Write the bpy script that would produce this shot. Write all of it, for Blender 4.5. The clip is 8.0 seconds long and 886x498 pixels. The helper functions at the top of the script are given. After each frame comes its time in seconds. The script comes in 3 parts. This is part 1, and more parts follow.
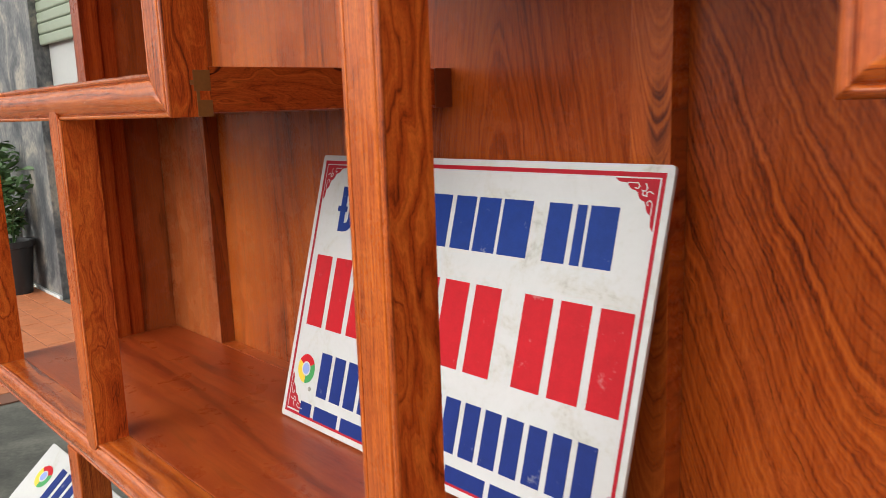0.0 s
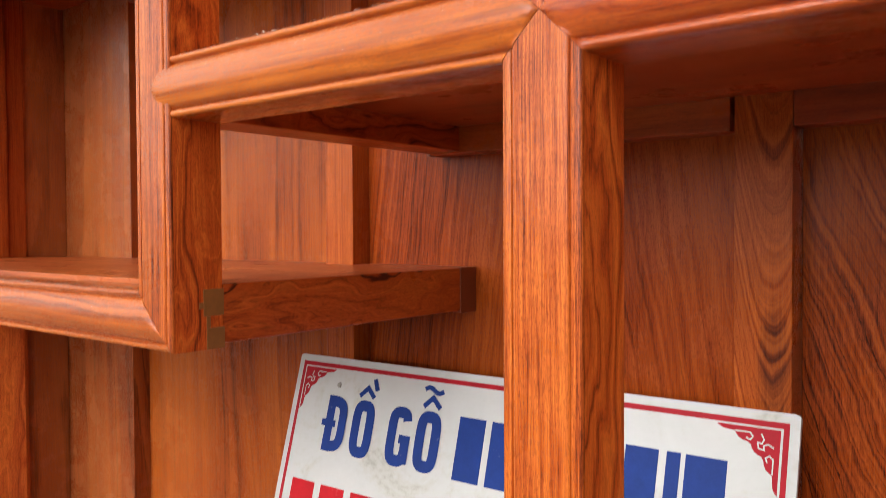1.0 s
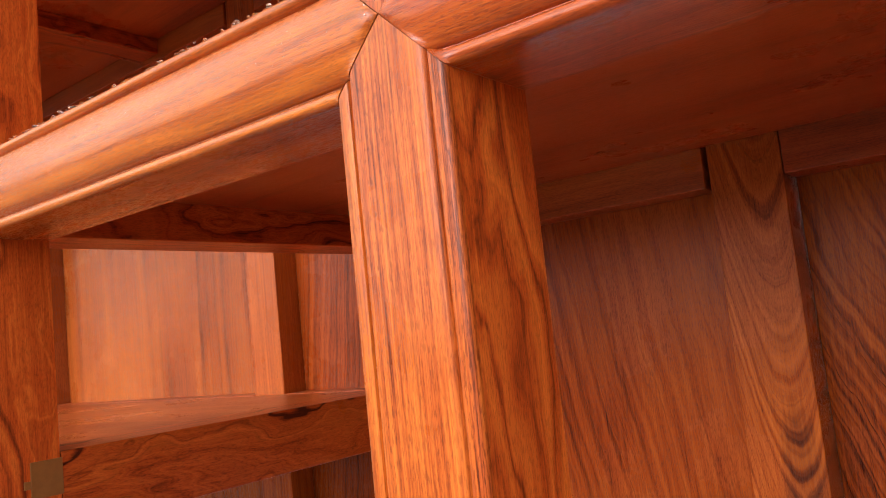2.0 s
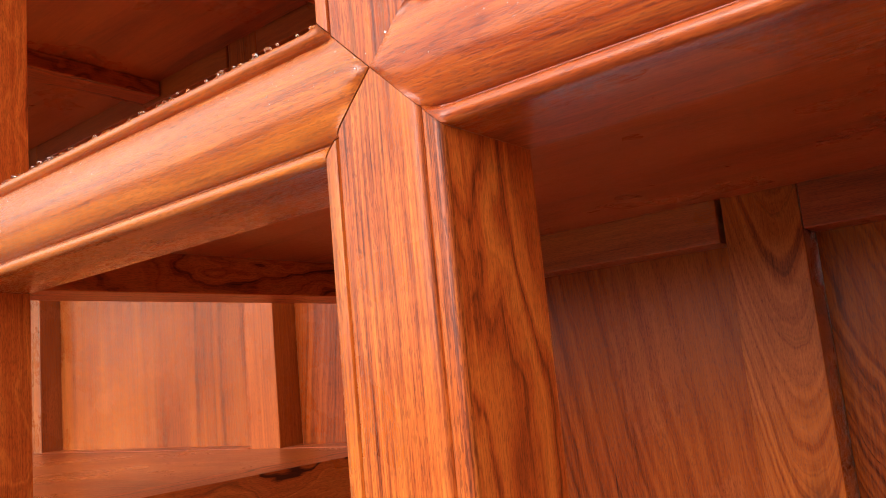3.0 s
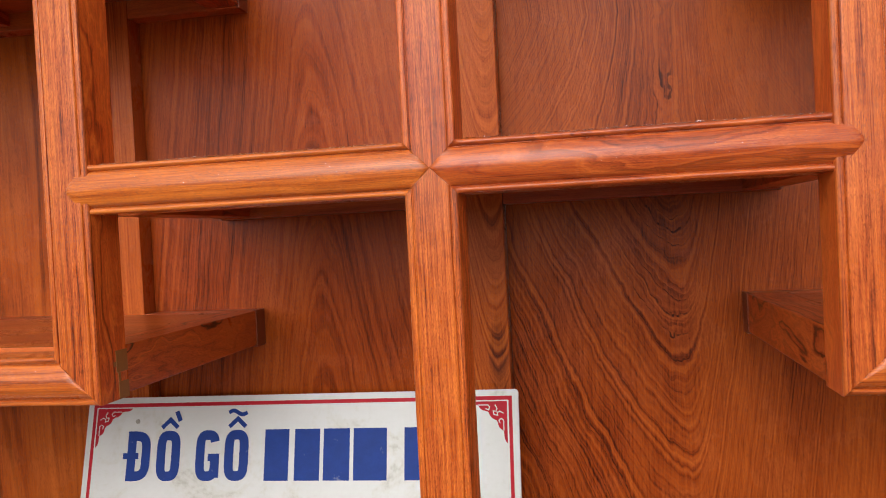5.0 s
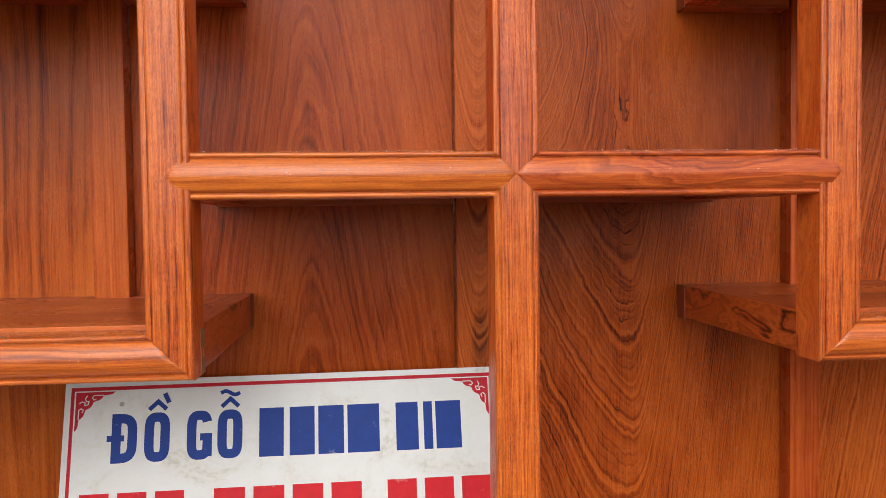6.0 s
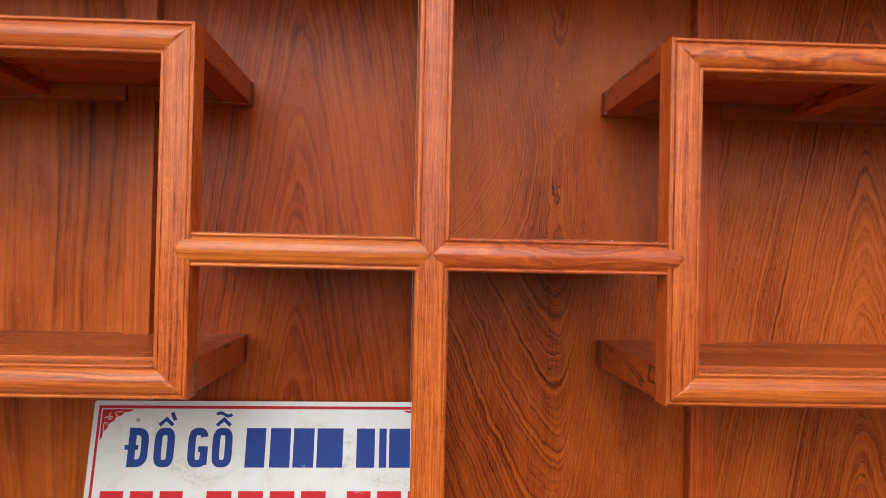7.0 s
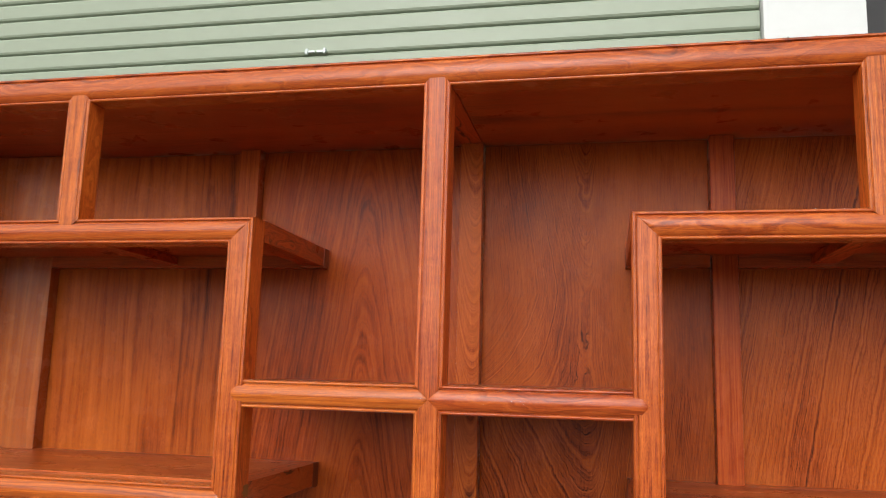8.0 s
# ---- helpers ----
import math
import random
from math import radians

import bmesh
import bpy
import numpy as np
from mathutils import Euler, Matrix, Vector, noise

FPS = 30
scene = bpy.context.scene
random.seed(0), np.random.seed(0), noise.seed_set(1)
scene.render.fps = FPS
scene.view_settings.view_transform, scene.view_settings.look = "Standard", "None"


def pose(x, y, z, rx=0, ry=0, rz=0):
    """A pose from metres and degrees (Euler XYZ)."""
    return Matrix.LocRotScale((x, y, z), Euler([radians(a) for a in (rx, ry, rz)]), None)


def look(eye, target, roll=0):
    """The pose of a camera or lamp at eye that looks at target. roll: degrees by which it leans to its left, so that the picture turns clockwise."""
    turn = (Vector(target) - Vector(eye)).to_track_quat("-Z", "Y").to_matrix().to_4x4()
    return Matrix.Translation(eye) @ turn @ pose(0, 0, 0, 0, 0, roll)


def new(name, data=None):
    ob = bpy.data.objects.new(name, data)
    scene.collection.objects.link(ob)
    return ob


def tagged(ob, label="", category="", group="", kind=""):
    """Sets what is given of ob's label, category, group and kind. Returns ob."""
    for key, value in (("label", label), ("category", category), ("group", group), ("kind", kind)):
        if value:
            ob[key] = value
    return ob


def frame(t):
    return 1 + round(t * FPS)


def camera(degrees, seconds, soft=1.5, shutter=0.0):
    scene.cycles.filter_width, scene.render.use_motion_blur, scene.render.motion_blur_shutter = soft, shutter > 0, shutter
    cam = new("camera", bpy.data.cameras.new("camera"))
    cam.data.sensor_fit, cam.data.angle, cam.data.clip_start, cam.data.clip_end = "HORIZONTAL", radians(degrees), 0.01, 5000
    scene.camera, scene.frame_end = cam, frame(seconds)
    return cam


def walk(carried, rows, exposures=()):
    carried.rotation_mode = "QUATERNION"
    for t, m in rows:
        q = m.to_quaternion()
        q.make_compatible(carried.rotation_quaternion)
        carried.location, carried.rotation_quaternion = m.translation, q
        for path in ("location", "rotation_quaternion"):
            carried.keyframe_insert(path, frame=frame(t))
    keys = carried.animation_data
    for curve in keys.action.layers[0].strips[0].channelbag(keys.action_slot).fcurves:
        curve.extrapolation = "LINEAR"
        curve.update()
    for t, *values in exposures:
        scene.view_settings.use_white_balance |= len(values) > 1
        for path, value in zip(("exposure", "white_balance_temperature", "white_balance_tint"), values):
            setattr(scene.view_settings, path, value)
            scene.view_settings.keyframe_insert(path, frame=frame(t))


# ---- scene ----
cam = camera(58.6, 8.0, 0.75, 0.18)
EXPOSURES = [(0.0, 0.57), (0.5, 0.56), (1.0, 0.8), (1.5, 0.92), (1.8, 0.99), (2.8, 1.1), (3.0, 1.09), (3.5, 0.96), (4.5, 0.76), (5.0, 0.58), (6.5, 0.55), (7.0, 0.54), (8.0, 0.53)]
PATH = [
    (0, (0.443, -0.329, 1.358), (-1.017, 0.991, 1.001), -1.9),
    (0.3, (0.305, -0.301, 1.343), (-1.112, 1.077, 1.037), -1.1),
    (0.5, (0.239, -0.299, 1.358), (-1.104, 1.162, 1.111), -0.7),
    (0.8, (0.203, -0.305, 1.407), (-1.065, 1.237, 1.286), -0.2),
    (1, (0.199, -0.326, 1.444), (-1.042, 1.242, 1.399), -0.3),
    (1.3, (0.19, -0.316, 1.466), (-1.03, 1.268, 1.521), -1.3),
    (1.5, (0.184, -0.273, 1.459), (-1.028, 1.315, 1.566), -2.8),
    (1.7, (0.171, -0.223, 1.448), (-1.041, 1.361, 1.6), -4.4),
    (2.8, (0.14, -0.152, 1.462), (-1.077, 1.406, 1.763), -6.4),
    (3, (0.144, -0.159, 1.463), (-1.071, 1.401, 1.767), -5.4),
    (3.5, (0.151, -0.211, 1.472), (-1.0, 1.401, 1.751), -3.6),
    (3.8, (0.169, -0.263, 1.48), (-0.894, 1.415, 1.714), -2.9),
    (4, (0.174, -0.308, 1.486), (-0.807, 1.421, 1.703), -2.5),
    (4.3, (0.196, -0.417, 1.48), (-0.645, 1.389, 1.654), -2.5),
    (4.5, (0.193, -0.497, 1.483), (-0.507, 1.372, 1.611), -3.2),
    (4.8, (0.153, -0.601, 1.477), (-0.327, 1.34, 1.501), -3.3),
    (5, (0.122, -0.641, 1.496), (-0.228, 1.327, 1.454), -2.9),
    (5.2, (0.073, -0.672, 1.5), (-0.143, 1.314, 1.42), -2.2),
    (6.3, (-0.17, -0.807, 1.516), (0.06, 1.179, 1.457), -0.4),
    (6.5, (-0.154, -0.848, 1.528), (0.074, 1.138, 1.489), -0.1),
    (6.8, (-0.082, -0.953, 1.535), (0.075, 1.041, 1.538), 0.5),
    (7, (-0.031, -1.031, 1.542), (0.056, 0.967, 1.571), 1.2),
    (7.3, (0.065, -1.117, 1.547), (-0.015, 0.876, 1.684), 1.9),
    (7.5, (0.129, -1.154, 1.561), (-0.045, 0.827, 1.78), 2.1),
    (7.8, (0.232, -1.19, 1.579), (-0.076, 0.759, 1.909), 1.7),
    (8, (0.272, -1.223, 1.587), (-0.13, 0.71, 1.905), 1.6),
]
walk(cam, [(t, look(eye, target, roll)) for t, eye, target, roll in PATH], EXPOSURES)

# ---------------------------------------------------------------- light
world = bpy.data.worlds.new("world")
scene.world = world
world.use_nodes = True
wt = world.node_tree
sky = wt.nodes.new("ShaderNodeTexSky")
sky.sky_type = "NISHITA"
sky.sun_disc = False
SUN_EL, SUN_AZ = 29.0, 187.0
sky.sun_elevation, sky.sun_rotation = radians(SUN_EL), radians(SUN_AZ)
sky.dust_density, sky.air_density, sky.ozone_density = 4.0, 0.8, 1.0
soft_sky = wt.nodes.new("ShaderNodeHueSaturation")
soft_sky.inputs["Saturation"].default_value = 0.05
wt.links.new(sky.outputs["Color"], soft_sky.inputs["Color"])
wt.links.new(soft_sky.outputs["Color"], wt.nodes["Background"].inputs["Color"])
wt.nodes["Background"].inputs["Strength"].default_value = 0.1

sun_data = bpy.data.lights.new("sun", "SUN")
sun_data.energy, sun_data.angle, sun_data.color = 1.5, radians(115), (1.0, 0.93, 0.8)
sun = new("sun", sun_data)
az, el = radians(SUN_AZ), radians(SUN_EL)
sun.matrix_world = look((math.sin(az) * math.cos(el) * 20, math.cos(az) * math.cos(el) * 20, math.sin(el) * 20), (0, 0, 0))


# ---------------------------------------------------------------- materials
def tree(name):
    m = bpy.data.materials.new(name)
    m.use_nodes = True
    return m, m.node_tree, m.node_tree.nodes["Principled BSDF"]


def node(nt, kind, links=(), **values):
    n = nt.nodes.new(kind)
    for key, value in values.items():
        if key == "operation":
            n.operation = value
        elif key == "blend":
            n.data_type, n.blend_type = "RGBA", value
        elif key == "ramp":
            els = n.color_ramp.elements
            while len(els) < len(value):
                els.new(0.5)
            for e, (p, c) in zip(els, value):
                e.position, e.color = p, (*c, 1) if len(c) == 3 else c
    for socket, value in links:
        if isinstance(value, bpy.types.NodeSocket):
            nt.links.new(value, n.inputs[socket])
        else:
            n.inputs[socket].default_value = value
    return n


def math_node(nt, op, a, b=0.0, c=0.0):
    return node(nt, "ShaderNodeMath", [(0, a), (1, b), (2, c)], operation=op).outputs[0]


def stretched(nt, vec, scale):
    return node(nt, "ShaderNodeVectorMath", [(0, vec), (1, scale)], operation="MULTIPLY").outputs[0]


def wood(name, axis, dark, mid, light, space=0.006, wander=2.0, reach=0.16, size=6.0, figure=0.9, streaks=0.6, fine=0.8, patch=0.7, curl=0.0, dashes=0.3, pored=0.5, pore=2300.0, flecked=0.2, rough=0.3, shine=0.4, glance=0.5, coat=0.0, crown=None, knot=None, thin=0.33):
    """Varnished reddish hardwood with its grain along one axis (0, 1, 2). space: width of a growth ring; wander: how many rings the figure wanders by."""
    m, nt, bsdf = tree(name)
    where = nt.nodes.new("ShaderNodeTexCoord").outputs["Object"]
    rnd = nt.nodes.new("ShaderNodeObjectInfo").outputs["Random"]
    off = node(nt, "ShaderNodeVectorMath", [(0, (7.31, 3.17, 5.71)), ("Scale", rnd)], operation="SCALE").outputs[0]
    vec = node(nt, "ShaderNodeVectorMath", [(0, where), (1, off)], operation="ADD").outputs[0]
    along = lambda k: tuple(k if i == axis else 1.0 for i in range(3))
    cross = lambda k: tuple(1.0 if i == axis else k for i in range(3))
    about = lambda x, gain, base: math_node(nt, "MULTIPLY_ADD", math_node(nt, "SUBTRACT", x, 0.5), gain, base)
    cloudy = lambda v, scale, detail=2.0, rough_by=0.55, twist=0.0: node(nt, "ShaderNodeTexNoise", [("Vector", v), ("Scale", scale), ("Detail", detail), ("Roughness", rough_by), ("Distortion", twist)]).outputs["Fac"]
    ranged = lambda v, a, b, c, d: node(nt, "ShaderNodeMapRange", [("Value", v), (1, a), (2, b), (3, c), (4, d)]).outputs[0]

    def by_ring(u, scale, detail):
        n = nt.nodes.new("ShaderNodeTexNoise")
        n.noise_dimensions = "1D"
        n.inputs["Scale"].default_value, n.inputs["Detail"].default_value, n.inputs["Roughness"].default_value = scale, detail, 0.6
        nt.links.new(u, n.inputs["W"])
        return n.outputs["Fac"]

    broad = cloudy(stretched(nt, vec, along(reach)), size, 3.0, 0.5, 0.4)
    jitter = cloudy(stretched(nt, vec, along(0.1)), 90.0, 3.0)
    cloud = cloudy(stretched(nt, vec, along(0.3)), 7.0, 4.0, 0.6)
    xyz = node(nt, "ShaderNodeSeparateXYZ", [(0, where if crown else vec)])
    if crown:
        # nested arches of flat-sawn wood about one upright line: place across, slopes of both flanks, bend, way up, wandering, height from which they stretch
        x0, s_left, s_right, bend, way, wild, stretch_z = crown
        dx = math_node(nt, "SUBTRACT", xyz.outputs[0], x0)
        bow = math_node(nt, "SQRT", math_node(nt, "MULTIPLY_ADD", dx, dx, 0.0006))
        flank = math_node(nt, "MULTIPLY_ADD", bow, (s_left + s_right) / 2, math_node(nt, "MULTIPLY_ADD", dx, (s_right - s_left) / 2, math_node(nt, "MULTIPLY", math_node(nt, "MULTIPLY", dx, dx), bend)))
        steep = ranged(xyz.outputs[2], stretch_z, stretch_z + 0.2, 1.0, 3.4)
        swirl = cloudy(stretched(nt, where, along(0.55)), 9.0, 4.0, 0.6, 0.6)
        rise = math_node(nt, "MULTIPLY_ADD", math_node(nt, "MULTIPLY", flank, steep), way, xyz.outputs[2])
        u = math_node(nt, "ADD", math_node(nt, "DIVIDE", rise, space), math_node(nt, "MULTIPLY", about(swirl, wild, 0.0), math_node(nt, "SQRT", steep)))
    else:
        one, two = [k for k in range(3) if k != axis]
        flat = math_node(nt, "MULTIPLY_ADD", xyz.outputs[one], 0.45 if axis == 0 else 1.0, math_node(nt, "MULTIPLY", xyz.outputs[two], 1.0 if axis == 0 else 0.45))
        u = math_node(nt, "ADD", math_node(nt, "DIVIDE", flat, space), about(broad, wander * 5.0, 0.0))
    u = about(jitter, 0.9, u)
    rings = by_ring(u, 0.8, 3.0)
    edge = by_ring(math_node(nt, "ADD", u, 37.3), 1.5, 2.0)
    fibre = cloudy(stretched(nt, vec, along(0.02)), 1300.0, 2.0, 0.7)
    bands = cloudy(stretched(nt, vec, along(0.03)), 520.0, 2.0, 0.6)
    tube = cloudy(stretched(nt, vec, along(0.14)), pore, 1.0)
    t = about(rings, figure * 1.3, 0.5)
    t = about(fibre, 0.8 * fine, t)
    t = about(bands, 0.8 * fine, t)
    t = about(cloud, patch * 1.2, t)
    if curl:
        t = about(cloudy(stretched(nt, vec, cross(0.35)), 95.0, 2.0, 0.6), curl, t)
    half_light = tuple(0.5 * a + 0.5 * b for a, b in zip(mid, light))
    col = node(nt, "ShaderNodeValToRGB", [("Fac", t)], ramp=[(0.05, dark), (0.36, mid), (0.62, half_light), (0.95, light)]).outputs["Color"]
    blend = lambda fac, base, over: node(nt, "ShaderNodeMix", [("Factor", fac), (6, base), (7, (*over, 1))], blend="MIX").outputs[2]
    # thin dark growth lines, broken along their length and crowded in places
    line = ranged(edge, thin + 0.08, thin, 0.0, 1.0)
    broken = ranged(bands, 0.4, 0.56, 0.25, 1.0)
    crowded = ranged(cloud, 0.62, 0.42, 0.15, 1.0)
    ink = math_node(nt, "MULTIPLY", math_node(nt, "MULTIPLY", line, broken), math_node(nt, "MULTIPLY", crowded, streaks))
    fleck = ranged(cloudy(stretched(nt, vec, along(0.2)), 120.0, 2.0, 0.6, 0.8), 0.64, 0.72, 0.0, 0.6 * flecked)
    col = blend(math_node(nt, "MAXIMUM", ink, fleck), col, tuple(0.55 * c for c in dark))
    if knot:
        kx, kz, rx, rz = knot
        ex = math_node(nt, "DIVIDE", math_node(nt, "SUBTRACT", xyz.outputs[0], kx), rx)
        ez = math_node(nt, "DIVIDE", math_node(nt, "SUBTRACT", xyz.outputs[2], kz), rz)
        away = math_node(nt, "MULTIPLY_ADD", ex, ex, math_node(nt, "MULTIPLY_ADD", ez, ez, math_node(nt, "MULTIPLY", bands, 0.6)))
        col = blend(math_node(nt, "MULTIPLY", ranged(away, 1.6, 0.6, 0.0, 0.85), ranged(rings, 0.35, 0.6, 1.0, 0.45)), col, (0.05, 0.011, 0.007))
    hole = math_node(nt, "MULTIPLY", ranged(tube, 0.54, 0.63, 0.0, pored), ranged(rings, 0.35, 0.6, 1.0, 0.55))
    dash = ranged(cloudy(stretched(nt, vec, along(0.09)), 1700.0, 1.0, 0.6), 0.56, 0.68, 0.0, dashes)
    hole = math_node(nt, "MAXIMUM", hole, dash)
    col = blend(hole, col, tuple(0.7 * c for c in dark))
    hue = node(nt, "ShaderNodeHueSaturation", [("Hue", math_node(nt, "MULTIPLY_ADD", rnd, 0.008, 0.495)), ("Value", math_node(nt, "MULTIPLY_ADD", rnd, 0.14, 0.92)), ("Color", col)]).outputs[0]
    nt.links.new(hue, bsdf.inputs["Base Color"])
    smear = cloudy(where, 14.0, 4.0)
    nt.links.new(math_node(nt, "MULTIPLY_ADD", smear, 0.24, math_node(nt, "MULTIPLY_ADD", hole, 0.2, rough - 0.12)), bsdf.inputs["Roughness"])
    # varnish: the gloss grows towards a glancing view
    facing = node(nt, "ShaderNodeLayerWeight", [("Blend", 0.5)]).outputs["Facing"]
    nt.links.new(ranged(facing, 0.25, 0.6, shine, glance), bsdf.inputs["Specular IOR Level"])
    bsdf.inputs["Coat Weight"].default_value = coat
    bsdf.inputs["Coat Roughness"].default_value = 0.13
    # open pores and lines, over the slow waves of a brushed varnish
    height = math_node(nt, "SUBTRACT", math_node(nt, "MULTIPLY", fibre, 0.5), math_node(nt, "MULTIPLY_ADD", ink, 0.6, hole))
    height = math_node(nt, "MULTIPLY_ADD", cloudy(stretched(nt, where, along(0.4)), 55.0, 2.0), 1.5, height)
    bump = node(nt, "ShaderNodeBump", [("Strength", 0.2), ("Distance", 0.0006), ("Height", height)])
    nt.links.new(bump.outputs[0], bsdf.inputs["Normal"])
    return m


def plain(name, color, rough=0.5, metal=0.0, spread=0.12, scale=20.0, bump=0.0, coat=0.0, shine=0.5):
    """A painted or bare surface with uneven tone at two scales."""
    m, nt, bsdf = tree(name)
    where = nt.nodes.new("ShaderNodeTexCoord").outputs["Object"]
    a = node(nt, "ShaderNodeTexNoise", [("Vector", where), ("Scale", scale), ("Detail", 5.0), ("Roughness", 0.6)]).outputs["Fac"]
    b = node(nt, "ShaderNodeTexNoise", [("Vector", where), ("Scale", scale * 9), ("Detail", 3.0)]).outputs["Fac"]
    v = math_node(nt, "MULTIPLY_ADD", a, spread * 2, math_node(nt, "MULTIPLY_ADD", b, spread, 1.0 - spread * 1.5))
    hue = node(nt, "ShaderNodeHueSaturation", [("Value", v), ("Color", (*color, 1))]).outputs[0]
    nt.links.new(hue, bsdf.inputs["Base Color"])
    nt.links.new(math_node(nt, "MULTIPLY_ADD", a, 0.2, rough - 0.1), bsdf.inputs["Roughness"])
    bsdf.inputs["Metallic"].default_value = metal
    bsdf.inputs["Coat Weight"].default_value = coat
    bsdf.inputs["Specular IOR Level"].default_value = shine
    if bump:
        bp = node(nt, "ShaderNodeBump", [("Strength", 0.5), ("Distance", bump), ("Height", math_node(nt, "ADD", a, b))])
        nt.links.new(bp.outputs[0], bsdf.inputs["Normal"])
    return m


def worn(name, color):
    """Printed ink, rubbed through to the white board in specks and scuffs."""
    m = plain(name, color, 0.5, spread=0.2, scale=60, shine=0.13)
    nt = m.node_tree
    bsdf = nt.nodes["Principled BSDF"]
    where = nt.nodes.new("ShaderNodeTexCoord").outputs["Object"]
    scuff = node(nt, "ShaderNodeTexNoise", [("Vector", where), ("Scale", 26.0), ("Detail", 9.0), ("Roughness", 0.72)]).outputs["Fac"]
    bare = node(nt, "ShaderNodeMapRange", [("Value", scuff), (1, 0.62), (2, 0.74), (3, 0.0), (4, 0.5)]).outputs[0]
    ink = bsdf.inputs["Base Color"].links[0].from_socket
    mix = node(nt, "ShaderNodeMix", [("Factor", bare), (6, ink), (7, (0.5, 0.5, 0.48, 1))], blend="MIX").outputs[2]
    nt.links.new(mix, bsdf.inputs["Base Color"])
    return m


def mottled(name, stops, scale, rough=0.6, stretch=(1, 1, 1), bump=0.002):
    """Stone, concrete or stained board: a ramp over layered noise."""
    m, nt, bsdf = tree(name)
    where = nt.nodes.new("ShaderNodeTexCoord").outputs["Object"]
    vec = stretched(nt, where, stretch)
    a = node(nt, "ShaderNodeTexNoise", [("Vector", vec), ("Scale", scale), ("Detail", 7.0), ("Roughness", 0.65), ("Distortion", 0.8)]).outputs["Fac"]
    b = node(nt, "ShaderNodeTexNoise", [("Vector", vec), ("Scale", scale * 12), ("Detail", 3.0)]).outputs["Fac"]
    f = math_node(nt, "MULTIPLY_ADD", b, 0.25, math_node(nt, "ADD", a, -0.125))
    nt.links.new(node(nt, "ShaderNodeValToRGB", [("Fac", f)], ramp=stops).outputs["Color"], bsdf.inputs["Base Color"])
    nt.links.new(math_node(nt, "MULTIPLY_ADD", a, 0.3, rough - 0.15), bsdf.inputs["Roughness"])
    bp = node(nt, "ShaderNodeBump", [("Strength", 0.4), ("Distance", bump), ("Height", b)])
    nt.links.new(bp.outputs[0], bsdf.inputs["Normal"])
    return m


FRONT = dict(dark=(0.105, 0.016, 0.0035), mid=(0.38, 0.068, 0.011), light=(0.64, 0.163, 0.025), shine=0.15)
WOOD_RAIL = wood("wood_rail", 0, **FRONT, space=0.006, wander=0.9, size=14.0, figure=0.9, streaks=0.55, fine=0.9, patch=0.45, dashes=0.35, pored=0.55, flecked=0.05, rough=0.25, coat=0.4)
WOOD_RAIL_SWIRL = wood("wood_rail_swirl", 0, **FRONT, space=0.011, wander=2.4, reach=0.35, size=18.0, figure=1.0, streaks=0.45, fine=0.75, patch=0.4, dashes=0.3, pored=0.5, flecked=0.03, rough=0.26, coat=0.4)
WOOD_POST = wood("wood_post", 2, **FRONT, space=0.006, wander=0.5, reach=0.04, size=10.0, figure=0.6, streaks=0.45, fine=1.5, patch=0.4, curl=0.3, dashes=0.35, pored=0.55, pore=1900.0, flecked=0.03, rough=0.28, coat=0.2)
WOOD_CURLY = wood("wood_curly", 2, dark=(0.15, 0.023, 0.005), mid=(0.52, 0.083, 0.012), light=(0.78, 0.185, 0.027), space=0.0042, wander=2.4, reach=0.33, size=26.0, figure=1.3, streaks=0.25, fine=0.7, patch=0.7, pored=0.5, flecked=0.25, rough=0.32, shine=0.15)
WOOD_SIDE = wood("wood_side", 1, dark=(0.065, 0.0095, 0.003), mid=(0.37, 0.055, 0.009), light=(0.58, 0.12, 0.019), space=0.0045, wander=3.0, reach=0.35, size=22.0, figure=1.6, streaks=0.5, fine=0.5, patch=0.7, flecked=0.2, rough=0.32, shine=0.15)
PANEL = dict(dark=(0.045, 0.0066, 0.002), mid=(0.275, 0.0425, 0.0058), light=(0.47, 0.102, 0.014), rough=0.26, shine=0.11, pored=0.4, pore=1500.0, dashes=0.35)
PALE = {**PANEL, "dark": (0.055, 0.0095, 0.003), "mid": (0.295, 0.051, 0.0085), "light": (0.49, 0.118, 0.019)}
WOOD_BACK = wood("wood_back", 2, **PALE, space=0.013, wander=2.4, reach=0.13, size=4.0, figure=0.5, streaks=0.4, fine=0.55, patch=1.1, flecked=0.3)
WOOD_BOARD = wood("wood_board", 2, **{**PALE, "mid": (0.33, 0.074, 0.018), "light": (0.5, 0.15, 0.036), "shine": 0.3}, glance=1.0, space=0.016, wander=2.4, reach=0.13, size=5.0, figure=0.6, streaks=0.6, fine=0.45, patch=0.9, flecked=0.2)
WOOD_CROWN = wood("wood_crown", 2, **PANEL, space=0.035, figure=0.55, streaks=0.35, fine=0.5, patch=1.1, flecked=0.3, crown=(-0.232, 7.5, 6.0, 0.0, 1.0, 3.2, 3.0))
WOOD_FIGURED = wood("wood_figured", 2, **{**PANEL, "mid": (0.235, 0.038, 0.0054), "light": (0.42, 0.093, 0.0128)}, space=0.011, figure=0.85, streaks=0.95, fine=0.75, patch=1.05, flecked=0.35, thin=0.28, crown=(0.255, 1.5, 7.0, 2.8, -1.0, 8.0, 1.56))
